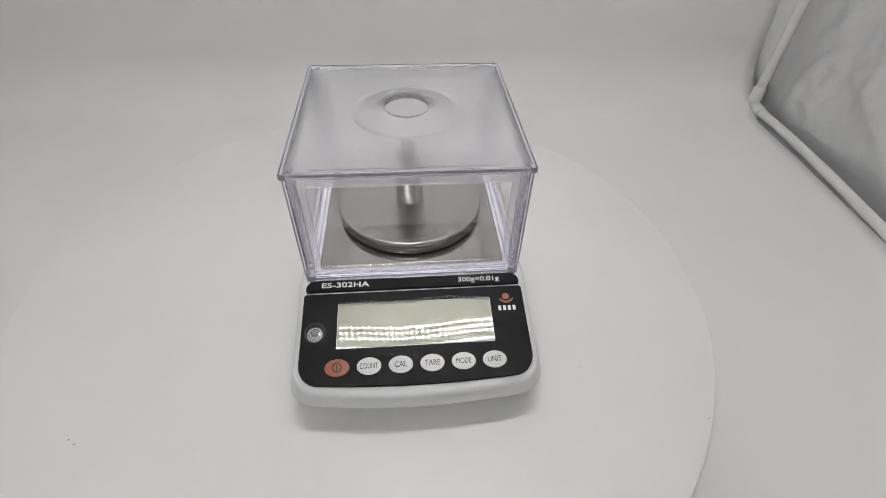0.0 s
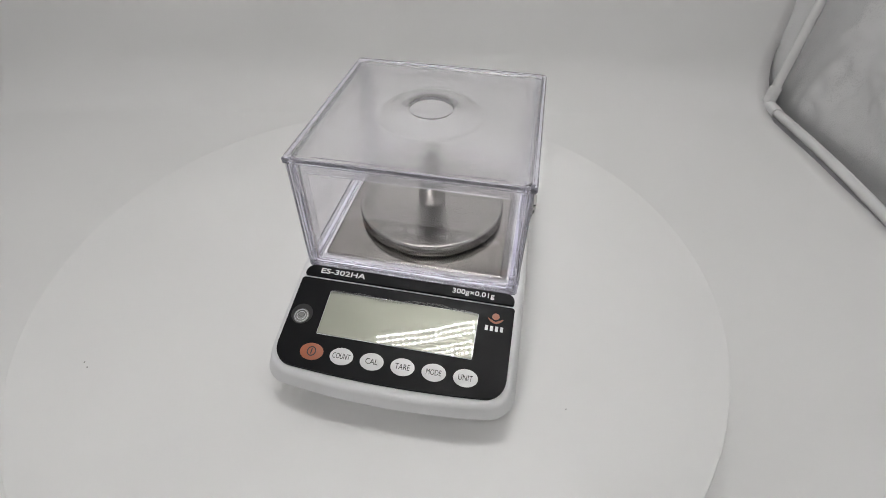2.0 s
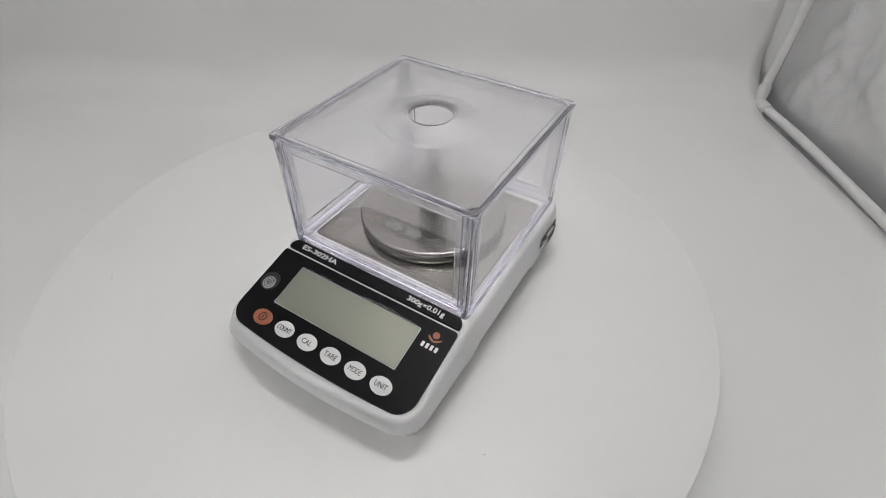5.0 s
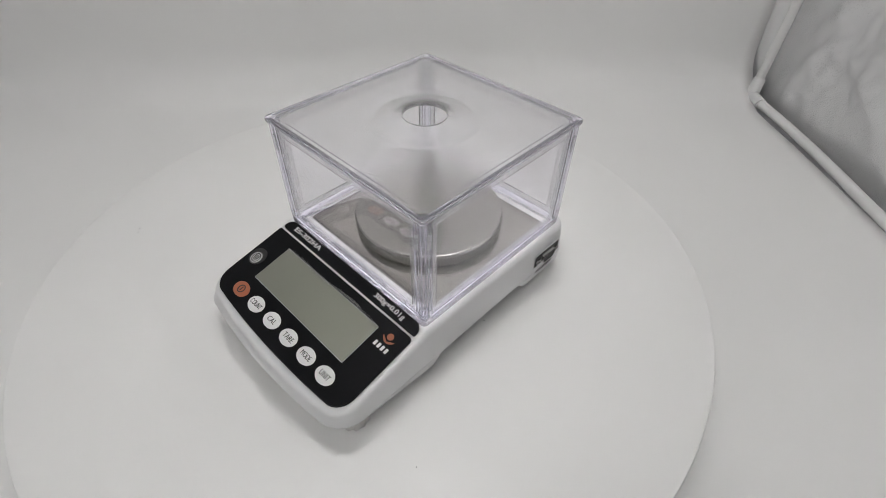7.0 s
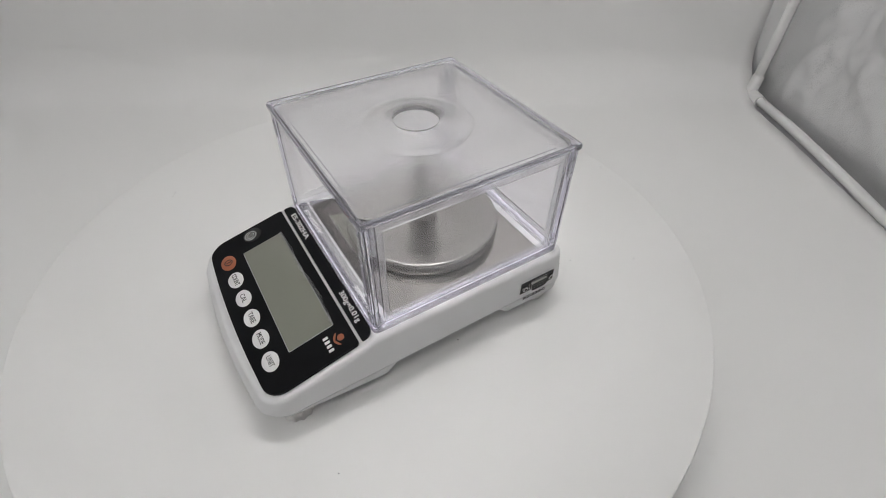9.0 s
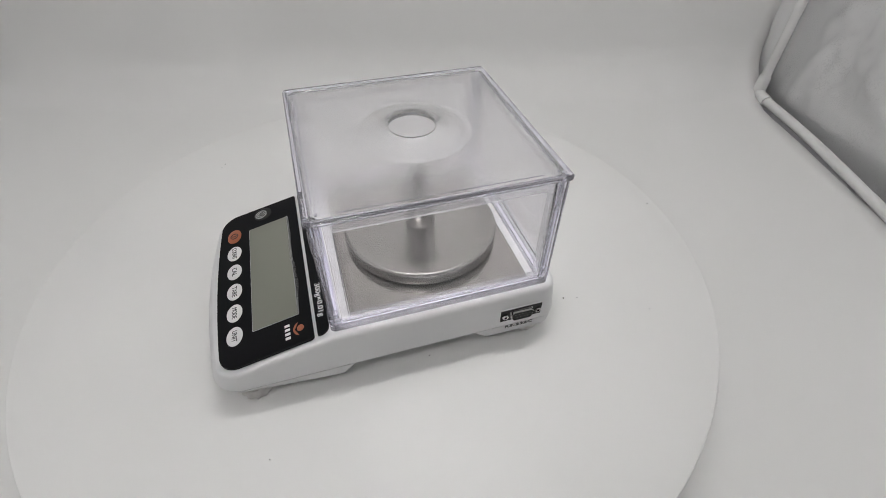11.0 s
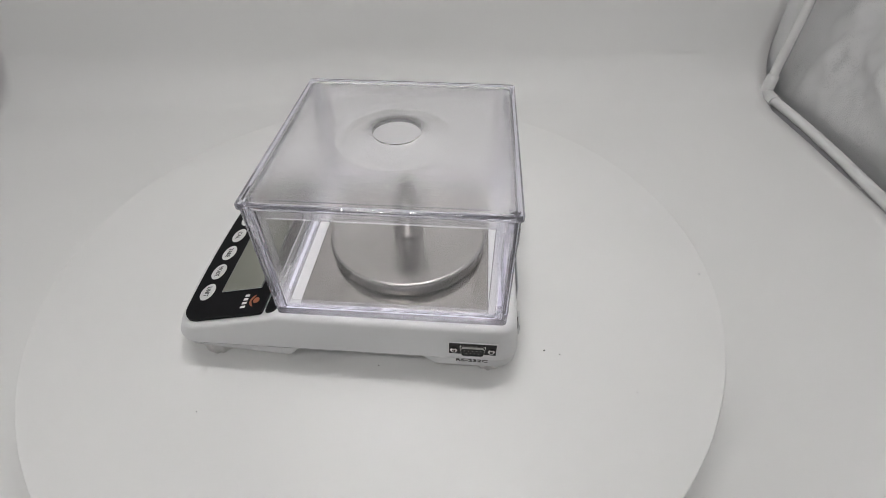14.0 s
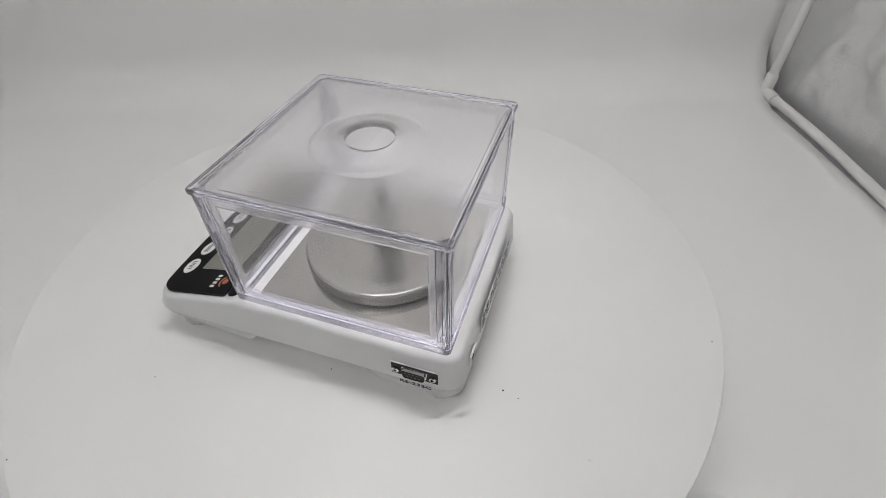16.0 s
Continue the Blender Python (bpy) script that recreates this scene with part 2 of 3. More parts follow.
def backdrop():
    """White paper that lies on the floor and sweeps up the back."""
    bm = bmesh.new()
    prof = [(-1.12, 0.0), (-0.8, 0.0), (-0.5, 0.0), (-0.3, 0.0), (-0.2, 0.0), (-0.12, 0.0), (-0.06, 0.0), (-0.03, 0.0005)]
    r, y0 = 0.075, -0.01
    prof += [(y0 + r * math.sin(radians(a)), r - r * math.cos(radians(a))) for a in range(6, 91, 6)]
    prof += [(y0 + r + 0.002 * k, r + 0.06 * k) for k in range(1, 17)]
    nx = 60
    rows = []
    for y, z in prof:
        row = []
        for i in range(nx + 1):
            # the edges run a little uneven beside the tubes
            back = min(1, max(0, (y + 0.03) / 0.07))
            right = -0.0165 + 0.0185 * back * back * (3 - 2 * back) + 0.0042 * noise.noise(Vector((y * 11, z * 9, 0.3)))
            x = -1.189 + (right + 1.189) * i / nx
            near = max(0, 1 - (right - x) / 0.05)
            lift = 0.004 + 0.006 * near * near * (0.6 + 0.8 * noise.noise(Vector((y * 9, 2.2, 0)))) + 0.0012 * noise.noise(Vector((x * 5, y * 5, z * 5)))
            row.append(bm.verts.new(TENT @ Vector((x, y, z + lift))))
        rows.append(row)
    for a, b in zip(rows, rows[1:]):
        for i in range(nx):
            bm.faces.new((a[i], a[i + 1], b[i + 1], b[i]))
    ob = part("backdrop", bm, PAPER)
    sol = ob.modifiers.new("paper", "SOLIDIFY")
    sol.thickness = 0.0008
    tagged(ob, "seamless white paper sweep on the tent floor and back", "backdrop", kind="structure")


backdrop()


def tent_frame():
    f = thing("tent_frame", "white plastic tube frame inside the light tent", "tent frame", at=TENT)
    r = 0.0068
    for name, x in (("upright", 0.0), ("upright", -W_TENT)):
        bm = bmesh.new()
        tube(bm, [(x, 0.0233, 0.03 + k * 0.1) for k in range(11)], r)
        part(name, bm, POLE, f)
        bm = bmesh.new()
        # bowed bottom tube along the side
        sgn = 1 if x == 0 else -1
        tube(bm, [(x - sgn * (0.0045 - 0.0035 * math.sin(s * 13) * math.exp(-s * 2) + 0.012 * s), 0.006 - s, 0.012 + 0.002 * math.sin(s * 9)) for s in [0.0 + 0.03 * k for k in range(38)]], r)
        part("bottom_tube", bm, POLE, f)
        bm = bmesh.new()
        lathe(bm, [(0.005, 0.0), (r + 0.0022, 0.002), (r + 0.0022, 0.036), (r, 0.04)], 16, (x, 0.0233))
        tube(bm, [(x, 0.0233, 0.0105), (x - sgn * 0.002, 0.008, 0.0112), (x - sgn * 0.0044, -0.012, 0.012)], r + 0.0018)
        part("corner_joint", bm, POLE, f)
    return f


tent_frame()


def led_bars():
    """Bars of bare light-emitting diodes under the tent top, plus an added unseen front pair."""
    def bar(at):
        b = thing("led_bar", "white bar with rows of bare bright diodes under the tent top", "led light", "tent lights", at=at)
        bm = bmesh.new()
        box(bm, -0.255, 0.255, -0.022, 0.022, 0.0, 0.008, 0.001)
        part("board", bm, BOARD, b)
        bm = bmesh.new()
        for i in range(38):
            for j in range(3):
                x, y = -0.2442 + 0.0132 * i, (j - 1) * 0.0130
                box(bm, x - 0.002, x + 0.002, y - 0.002, y + 0.002, -0.0009, -0.0002)
        part("diodes", bm, LED, b, "rows of small glowing diodes", smooth=False)
        for x in (-0.2, 0.2):
            bm = bmesh.new()
            tube(bm, [(x, 0, 0.008), (x, 0, 0.116)], 0.004, 8)
            part("hanger", bm, POLE, b)
        return b
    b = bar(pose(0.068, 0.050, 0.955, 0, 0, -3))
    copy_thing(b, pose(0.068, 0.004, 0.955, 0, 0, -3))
    # unseen pair added near the tent's front edge, as fill for the front faces
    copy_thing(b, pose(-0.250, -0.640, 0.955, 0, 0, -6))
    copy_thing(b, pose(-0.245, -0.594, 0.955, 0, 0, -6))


led_bars()

# ---- the turntable ----


def turntable():
    tb = thing("motor_plinth", "low white round motor plinth standing on the paper", "plinth", at=pose(-0.003, 0.002, -0.0652))
    bm = bmesh.new()
    lathe(bm, [(0.15, 0.0), (0.152, 0.002), (0.152, 0.051), (0.14, 0.0542)], 64)
    part("housing", bm, SHELL, tb)
    t = thing("turntable_platter", "large round white turntable platter with dust specks", "turntable", at=pose(-0.003, 0.002, 0.0032))
    bm = bmesh.new()
    R = 0.284
    lathe(bm, [(0.1, -0.014), (R - 0.002, -0.014), (R, -0.012), (R, -0.0018), (R - 0.0006, -0.0005), (R - 0.002, 0.0), (0.2, 0.0), (0.1, 0.0)], 160)
    part("board", bm, PLATTER, t)
    rnd = random.Random(4)
    for x, y, s in ((0.1590, -0.1052, 1.2), (-0.1898, -0.1364, 1.4), (-0.1849, -0.1398, 1.3), (0.0925, 0.1344, 1.7), (0.0953, 0.1457, 1.2), (0.1231, 0.1968, 1.0), (0.0035, 0.2755, 1.6), (0.2363, -0.1516, 1.2), (0.1142, 0.0123, 1.2)):
        bm = bmesh.new()
        a = rnd.random() * 3
        lathe(bm, [(0.0004 * s, 0.0), (0.00045 * s, 0.0002), (0.0002 * s, 0.0004)], 7)
        bmesh.ops.scale(bm, vec=(1.0, 0.55 + 0.4 * rnd.random(), 1), verts=bm.verts)
        part("dust_speck", bm, DARK_INK, t, "tiny dark dust speck", at=pose(x, y, 0, 0, 0, 57 * a))
    return t


platter = turntable()

# ---- the balance ----
SLOPE = 0.2432


def deck(x, y):
    """Height of the shell's upper face: flat deck and sloping front."""
    return 0.0563 if y > -0.0772 else 0.0563 + SLOPE * (y + 0.0772) + 0.0009 * math.exp((y + 0.0772) * 400) - 0.0009


def label_plane(x, y):
    return 0.0422 + SLOPE * (y + 0.1393)


def half_outline(hw, yf, yr, rf, rr, bow, n=8):
    """Right half of the shell's plan, from the middle of the front to the middle of the back."""
    pts = []
    corner_y = yf + bow
    for k in range(9):
        x = (hw - rf) * k / 8
        pts.append((x, yf + bow * (x / (hw - rf)) ** 2))
    for k in range(1, n + 1):
        a = radians(-90 + 90 * k / n)
        pts.append((hw - rf + rf * math.cos(a), corner_y + rf + rf * math.sin(a)))
    for y in (-0.12, -0.1, -0.085, -0.08, -0.0772, -0.075, -0.0735, -0.066, -0.06, -0.03, 0.012, 0.021, 0.03, 0.05):
        pts.append((hw, y))
    for k in range(n + 1):
        a = radians(90 * k / n)
        pts.append((hw - rr + rr * math.cos(a), yr - rr + rr * math.sin(a)))
    pts.append((0.0, yr))
    return pts


HW, YF, YR = 0.0839, -0.1615, 0.0866


def shell_loops(levels):
    """levels: (inset, height function)."""
    loops = []
    for inset, h in levels:
        half = half_outline(HW - inset, YF + inset, YR - inset, 0.020 - inset * 0.6, 0.014 - inset * 0.6, 0.0042)
        loops.append([(x, y, h(x, y)) for x, y in half] + [(-x, y, h(x, y)) for x, y in reversed(half[1:-1])])
    return loops


def strip_cap(bm, ring, flip=False):
    """Close a symmetric ring with cross strips, so that a bent face keeps its bend."""
    m = len(ring)
    half = m // 2
    for i in range(half):
        a, b, c, d = ring[i], ring[i + 1], ring[(m - i - 1) % m], ring[(m - i) % m]
        seen = []
        for v in (a, b, c, d):
            if v not in seen:
                seen.append(v)
        if len(seen) > 2:
            bm.faces.new(seen)


def shell(parent):
    bm = bmesh.new()
    side = lambda d: (lambda x, y: min(deck(x, y) - d, 0.0563 - d))
    # the front lip falls a little lower than the sloping face
    loops = shell_loops([(0.0044, lambda x, y: 0.0277), (0.0002, lambda x, y: 0.0277), (0.0, lambda x, y: 0.0279), (0.0024, side(0.0042)), (0.0028, side(0.0026)),
                         (0.0034, side(0.0014)), (0.0044, side(0.0005)), (0.0056, side(0.0001)), (0.0068, side(0.0)), (0.0100, side(-0.0001))])
    vs = loft(bm, loops, cap0=False, cap1=False)
    strip_cap(bm, vs[-1])
    strip_cap(bm, vs[0])
    body = part("upper_shell", bm, SHELL, parent, "glossy white moulded plastic housing")
    bm = bmesh.new()

    def under(x, y):
        if -0.066 <= y <= 0.021:
            return 0.0243
        # the bottom half thins out towards the front
        return 0.0163 + 0.0072 * min(1.0, max(0.0, (-0.078 - y) / 0.070))
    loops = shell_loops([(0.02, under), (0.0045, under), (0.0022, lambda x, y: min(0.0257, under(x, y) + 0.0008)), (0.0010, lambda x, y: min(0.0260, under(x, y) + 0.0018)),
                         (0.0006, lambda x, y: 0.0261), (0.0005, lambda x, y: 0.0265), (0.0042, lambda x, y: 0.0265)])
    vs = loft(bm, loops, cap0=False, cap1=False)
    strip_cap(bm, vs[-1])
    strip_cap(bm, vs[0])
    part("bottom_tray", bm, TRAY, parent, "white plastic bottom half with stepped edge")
    return body


def bowed_label(hw, yf, yb, r, bow, rt, n=7):
    """Outline with a bowed front edge and rounded front corners."""
    pts = []
    for k in range(-10, 11):
        x = (hw - r) * k / 10
        pts.append((x, yf + bow * (x / hw) ** 2))
    yc = yf + bow * ((hw - r) / hw) ** 2
    for k in range(1, n + 1):
        a = radians(-90 + 90 * k / n)
        pts.append((hw - r + r * math.cos(a), yc + r + r * math.sin(a)))
    for k in range(n + 1):
        a = radians(90 * k / n)
        pts.append((hw - rt + rt * math.cos(a), yb - rt + rt * math.sin(a)))
    left = [(-x, y) for x, y in reversed(pts[21:])]
    return pts + left


def ellipse(cx, cy, a, b, n=32):
    return [(cx + a * math.cos(2 * math.pi * k / n), cy + b * math.sin(2 * math.pi * k / n)) for k in range(n)]


def on_label(x, y, up=0.0):
    """Pose on the sloping keypad face."""
    return Matrix.Translation((x, y, label_plane(x, y) + up)) @ Matrix.Rotation(math.atan(SLOPE), 4, "X")


def keypad(parent):
    bm = bmesh.new()
    sheet(bm, bowed_label(0.0765, -0.1522, -0.0872, 0.0135, 0.0036, 0.0022), label_plane, 0.0006, -0.0012)
    pad = part("keypad_film", bm, BLACK, parent, "black printed keypad film with rounded corners")
    bm = bmesh.new()
    sheet(bm, rounded(-0.0757, 0.0757, -0.0850, -0.0768, (0.0015, 0.0015, 0.006, 0.006)), label_plane, 0.0006, -0.0012)
    strip = part("title_strip", bm, BLACK, parent, "narrow black strip with white model lettering")
    lettering("model_lettering", "ES-302HA", WHITE_INK, strip, on_label(-0.0482, -0.0806, 0.0006), 0.0332, 0.0041, label="white bold lettering", bold=0.012)
    lettering("capacity_lettering", "300g\u00d70.01g", WHITE_INK, strip, on_label(0.0467, -0.0810, 0.0006), 0.0298, 0.0050, label="white bold lettering", bold=0.008)
    # display: dark well, glass and curled protective film
    bm = bmesh.new()
    sheet(bm, rounded(-0.0528, 0.0528, -0.1271, -0.0954, (0.0008,) * 4, 3), label_plane, 0.00085, 0.0004)
    part("display_edge", bm, STICKER, pad, "thin bright edge of the display window")
    bm = bmesh.new()
    sheet(bm, rounded(-0.0525, 0.0525, -0.1268, -0.0957, (0.0006,) * 4, 3), label_plane, 0.0011, 0.0004)
    part("display", bm, LCD, pad, "blank grey-green display behind glossy rippled film")
    bm = bmesh.new()
    pts = []
    for k in range(41):
        x = -0.052 + 0.104 * k / 40
        y = -0.0951 + 0.0008 * math.sin(k * 0.28) - 0.0007 * math.cos(k * 0.11) + 0.0003 * math.sin(k * 0.9)
        pts.append((x, y))
    loft(bm, [[(x, y - 0.0016, label_plane(x, y - 0.0016) + 0.0011) for x, y in pts], [(x, y - 0.0004, label_plane(x, y) + 0.0019) for x, y in pts],
              [(x, y, label_plane(x, y) + 0.0021) for x, y in pts], [(x, y + 0.0007, label_plane(x, y) + 0.0012) for x, y in pts]], False, False, False)
    part("film_edge", bm, FILM, pad, "curled edge of the clear protective film")
    # keys
    for i, word in enumerate(("", "COUNT", "CAL", "TARE", "MODE", "UNIT")):
        x, y = -0.0517 + 0.0205 * i, -0.1393
        bm = bmesh.new()
        o1, o2 = ellipse(x, y, 0.0079, 0.0056), ellipse(x, y, 0.0074, 0.0052)
        loft(bm, [[(p, q, label_plane(p, q) + 0.0004) for p, q in o1], [(p, q, label_plane(p, q) + 0.0008) for p, q in o1],
                  [(p, q, label_plane(p, q) + 0.0010) for p, q in o2]])
        key = part("power_key" if i == 0 else "key", bm, ORANGE if i == 0 else BUTTON, pad, "rust orange oval power key" if i == 0 else "white oval key with dark lettering")
        if word:
            lettering("lettering", word, DARK_INK, key, on_label(x, y, 0.001), {5: 0.0118, 4: 0.0098, 3: 0.0082}[len(word)] * (0.94 if word == "UNIT" else 1), 0.0037, bold=0.0)
        else:
            bm = bmesh.new()
            ring = [[(r * math.cos(2 * math.pi * k / 28), r * math.sin(2 * math.pi * k / 28) * 1.08, h) for k in range(28)] for r, h in ((0.0031, 0.0), (0.0031, 0.0003), (0.0024, 0.0003), (0.0024, 0.0))]
            loft(bm, ring, False, False)
            box(bm, -0.00035, 0.00035, -0.0019, 0.0019, 0.0, 0.0003)
            part("power_mark", bm, DARK_INK, key, at=on_label(x, y, 0.001))
    # emblem: cup of two leaves, a ball and four plain bars
    for s in (-1, 1):
        bm = bmesh.new()
        up, dn = [], []
        for k in range(11):
            a = radians(-100 + 78 * k / 10)
            w = 0.0017 * math.sin(math.pi * (k + 1.2) / 12.4)
            up.append((0.0645 + s * (0.0058 * math.cos(a) - 0.0003), -0.0952 + 0.0050 * math.sin(a) + w))
            dn.append((0.0645 + s * (0.0058 * math.cos(a) - 0.0003), -0.0952 + 0.0050 * math.sin(a)))
        sheet(bm, up + dn[::-1], label_plane, 0.0008, 0.0004)
        part("emblem_leaf", bm, ORANGE, pad, "rust orange printed leaf shape")
    bm = bmesh.new()
    sheet(bm, ellipse(0.0644, -0.0953, 0.0025, 0.0023, 20), label_plane, 0.0009, 0.0004)
    part("emblem_ball", bm, ORANGE, pad, "rust orange printed ball")
    for k in range(4):
        bm = bmesh.new()
        x = 0.0591 + 0.0034 * k
        sheet(bm, [(x - 0.0010, -0.1056), (x + 0.0010, -0.1056), (x + 0.0010, -0.1022), (x - 0.0010, -0.1022)], label_plane, 0.0008, 0.0004)
        part("emblem_bar", bm, WHITE_INK, pad, "plain white printed bar")
    # spirit level; its off-centre black ring stands in for shade in the well
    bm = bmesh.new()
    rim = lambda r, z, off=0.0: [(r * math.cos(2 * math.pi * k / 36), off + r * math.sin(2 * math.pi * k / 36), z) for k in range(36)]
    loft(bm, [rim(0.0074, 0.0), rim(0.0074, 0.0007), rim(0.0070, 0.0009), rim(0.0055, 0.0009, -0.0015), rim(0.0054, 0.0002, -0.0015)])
    lv = part("spirit_level", bm, RUBBER, pad, "small round spirit level under clear dome, well shade as black crescent", at=on_label(-0.0672, -0.1150, 0.0003))
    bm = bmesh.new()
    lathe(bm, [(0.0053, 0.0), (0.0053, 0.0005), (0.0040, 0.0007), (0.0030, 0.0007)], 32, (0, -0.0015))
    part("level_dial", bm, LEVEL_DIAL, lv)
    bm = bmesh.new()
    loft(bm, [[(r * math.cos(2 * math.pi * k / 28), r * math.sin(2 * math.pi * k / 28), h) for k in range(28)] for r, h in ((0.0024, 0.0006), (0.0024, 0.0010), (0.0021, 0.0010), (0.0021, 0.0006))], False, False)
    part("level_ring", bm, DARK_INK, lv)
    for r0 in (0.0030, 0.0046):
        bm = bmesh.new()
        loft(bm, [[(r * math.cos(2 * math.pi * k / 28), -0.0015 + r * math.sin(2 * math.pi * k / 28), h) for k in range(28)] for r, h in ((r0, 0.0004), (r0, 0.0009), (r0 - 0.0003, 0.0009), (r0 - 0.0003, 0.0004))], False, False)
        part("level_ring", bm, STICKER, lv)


def side_port(parent):
    """Nine-pin socket on the side wall, built along y and turned to face +x."""
    face = Matrix.Translation((HW - 0.0005, 0.0552, 0.0384)) @ Matrix(((0, 0, 1, 0), (1, 0, 0, 0), (0, 1, 0, 0), (0, 0, 0, 1)))
    bm = bmesh.new()
    o = [(-0.0163, -0.0062), (0.0163, -0.0062), (0.0163, 0.0062), (-0.0163, 0.0062)]
    i = [(-0.0156, -0.0055), (0.0156, -0.0055), (0.0156, 0.0055), (-0.0156, 0.0055)]
    loft(bm, [[(x, y, -0.0005) for x, y in o], [(x, y, 0.0001) for x, y in o], [(x, y, 0.0001) for x, y in i], [(x, y, -0.0002) for x, y in i]], False, False)
    sp = part("serial_port", bm, SHELL, parent, "nine-pin socket in a dark recess with two screws", at=face)
    bm = bmesh.new()
    box(bm, -0.0158, 0.0158, -0.0057, 0.0057, -0.0005, 0.0004)
    part("port_plate", bm, RUBBER, sp)

    def dee(w, h, z, off=0.0):
        s = 0.0013
        pts = rounded(-w, w, -h, h, (0.0018,) * 4, 4)
        return [(x * (1 - s / w * (0.5 - y / h / 2)), y, z) for x, y in pts]
    bm = bmesh.new()
    loft(bm, [dee(0.0090, 0.0046, 0.0), dee(0.0090, 0.0046, 0.0007), dee(0.0084, 0.0041, 0.0008), dee(0.0084, 0.0041, 0.0030), dee(0.0082, 0.0039, 0.0031), dee(0.0081, 0.0038, 0.0010)], True, False)
    part("port_collar", bm, CHROME, sp, "bright metal collar")
    bm = bmesh.new()
    loft(bm, [dee(0.0079, 0.0036, 0.0005), dee(0.0079, 0.0036, 0.0026)])
    ins = part("port_insert", bm, RUBBER, sp, "black plastic insert")
    for row, cnt in ((0.0014, 5), (-0.0014, 4)):
        for k in range(cnt):
            bm = bmesh.new()
            lathe(bm, [(0.0004, 0.0022), (0.0005, 0.0028), (0.0002, 0.0028)], 8, ((k - (cnt - 1) / 2) * 0.0027, row))
            part("pin", bm, SKIRT, ins)
    for s in (-1, 1):
        bm = bmesh.new()
        lathe(bm, [(0.0026, 0.0), (0.0026, 0.0018), (0.0022, 0.0022), (0.0013, 0.0022), (0.0012, 0.0005)], 6, (s * 0.0125, 0))
        part("hex_screw", bm, CHROME, sp, "bright hexagonal screw")
    lettering("port_lettering", "RS-232C", DARK_INK, parent, Matrix.Translation((HW - 0.0006, 0.0552, 0.0248)) @ face.to_3x3().to_4x4(), 0.0218, 0.0029, 0.0003, bold=0.006)


def rear(parent):
    """Foil label with lines of small print and a power socket on the back wall."""
    face = Matrix.Translation((0, YR - 0.0004, 0)) @ Matrix(((-1, 0, 0, 0), (0, 0, 1, 0), (0, 1, 0, 0), (0, 0, 0, 1)))
    bm = bmesh.new()
    sheet(bm, rounded(-0.036, 0.050, 0.0320, 0.0500, (0.001,) * 4, 3), lambda x, y: 0.0, 0.0003, -0.0002)
    lb = part("rating_label", bm, STICKER, parent, "grey foil label with lines of small print", at=face)
    rnd = random.Random(9)
    for j in range(4):
        x = -0.033
        while x < 0.044:
            w = rnd.uniform(0.004, 0.011)
            bm = bmesh.new()
            h = 0.0012 if j else 0.0021
            y = 0.0465 - 0.0038 * j
            sheet(bm, [(x, y - h / 2), (min(x + w, 0.047), y - h / 2), (min(x + w, 0.047), y + h / 2), (x, y + h / 2)], lambda a, b: 0.0, 0.0005, 0.0002)
            part("print_bar", bm, DARK_INK, lb)
            x += w + rnd.uniform(0.002, 0.006)
    bm = bmesh.new()
    o = rounded(-0.0645, -0.0515, 0.0315, 0.0430, (0.0012,) * 4, 3)
    i = rounded(-0.0632, -0.0528, 0.0328, 0.0417, (0.001,) * 4, 3)
    loft(bm, [[(x, y, -0.0002) for x, y in o], [(x, y, 0.0012) for x, y in o], [(x, y, 0.0012) for x, y in i], [(x, y, 0.0001) for x, y in i]], False, False)
    so = part("power_socket", bm, SHELL, parent, "small square power socket", at=face)
    bm = bmesh.new()
    lathe(bm, [(0.0042, 0.0), (0.0042, 0.0006), (0.0030, 0.0006), (0.0028, 0.0001)], 20, (-0.058, 0.0372))
    part("socket_hole", bm, RUBBER, so)


def feet(parent):
    for x, y in ((-0.0668, -0.1340), (0.0668, -0.1340), (-0.0668, 0.0675), (0.0668, 0.0675)):
        bm = bmesh.new()
        lathe(bm, [(0.0084, 0.0), (0.0104, 0.0012), (0.0112, 0.003), (0.0112, 0.0085), (0.0102, 0.010), (0.005, 0.0105), (0.0042, 0.0218)], 72, lobes=12, lobe=0.045)
        part("levelling_foot", bm, FOOT, parent, "scalloped milky plastic levelling foot", at=pose(x, y, 0.0032))


PAN_Y, PAN_Z = 0.0035, 0.0690


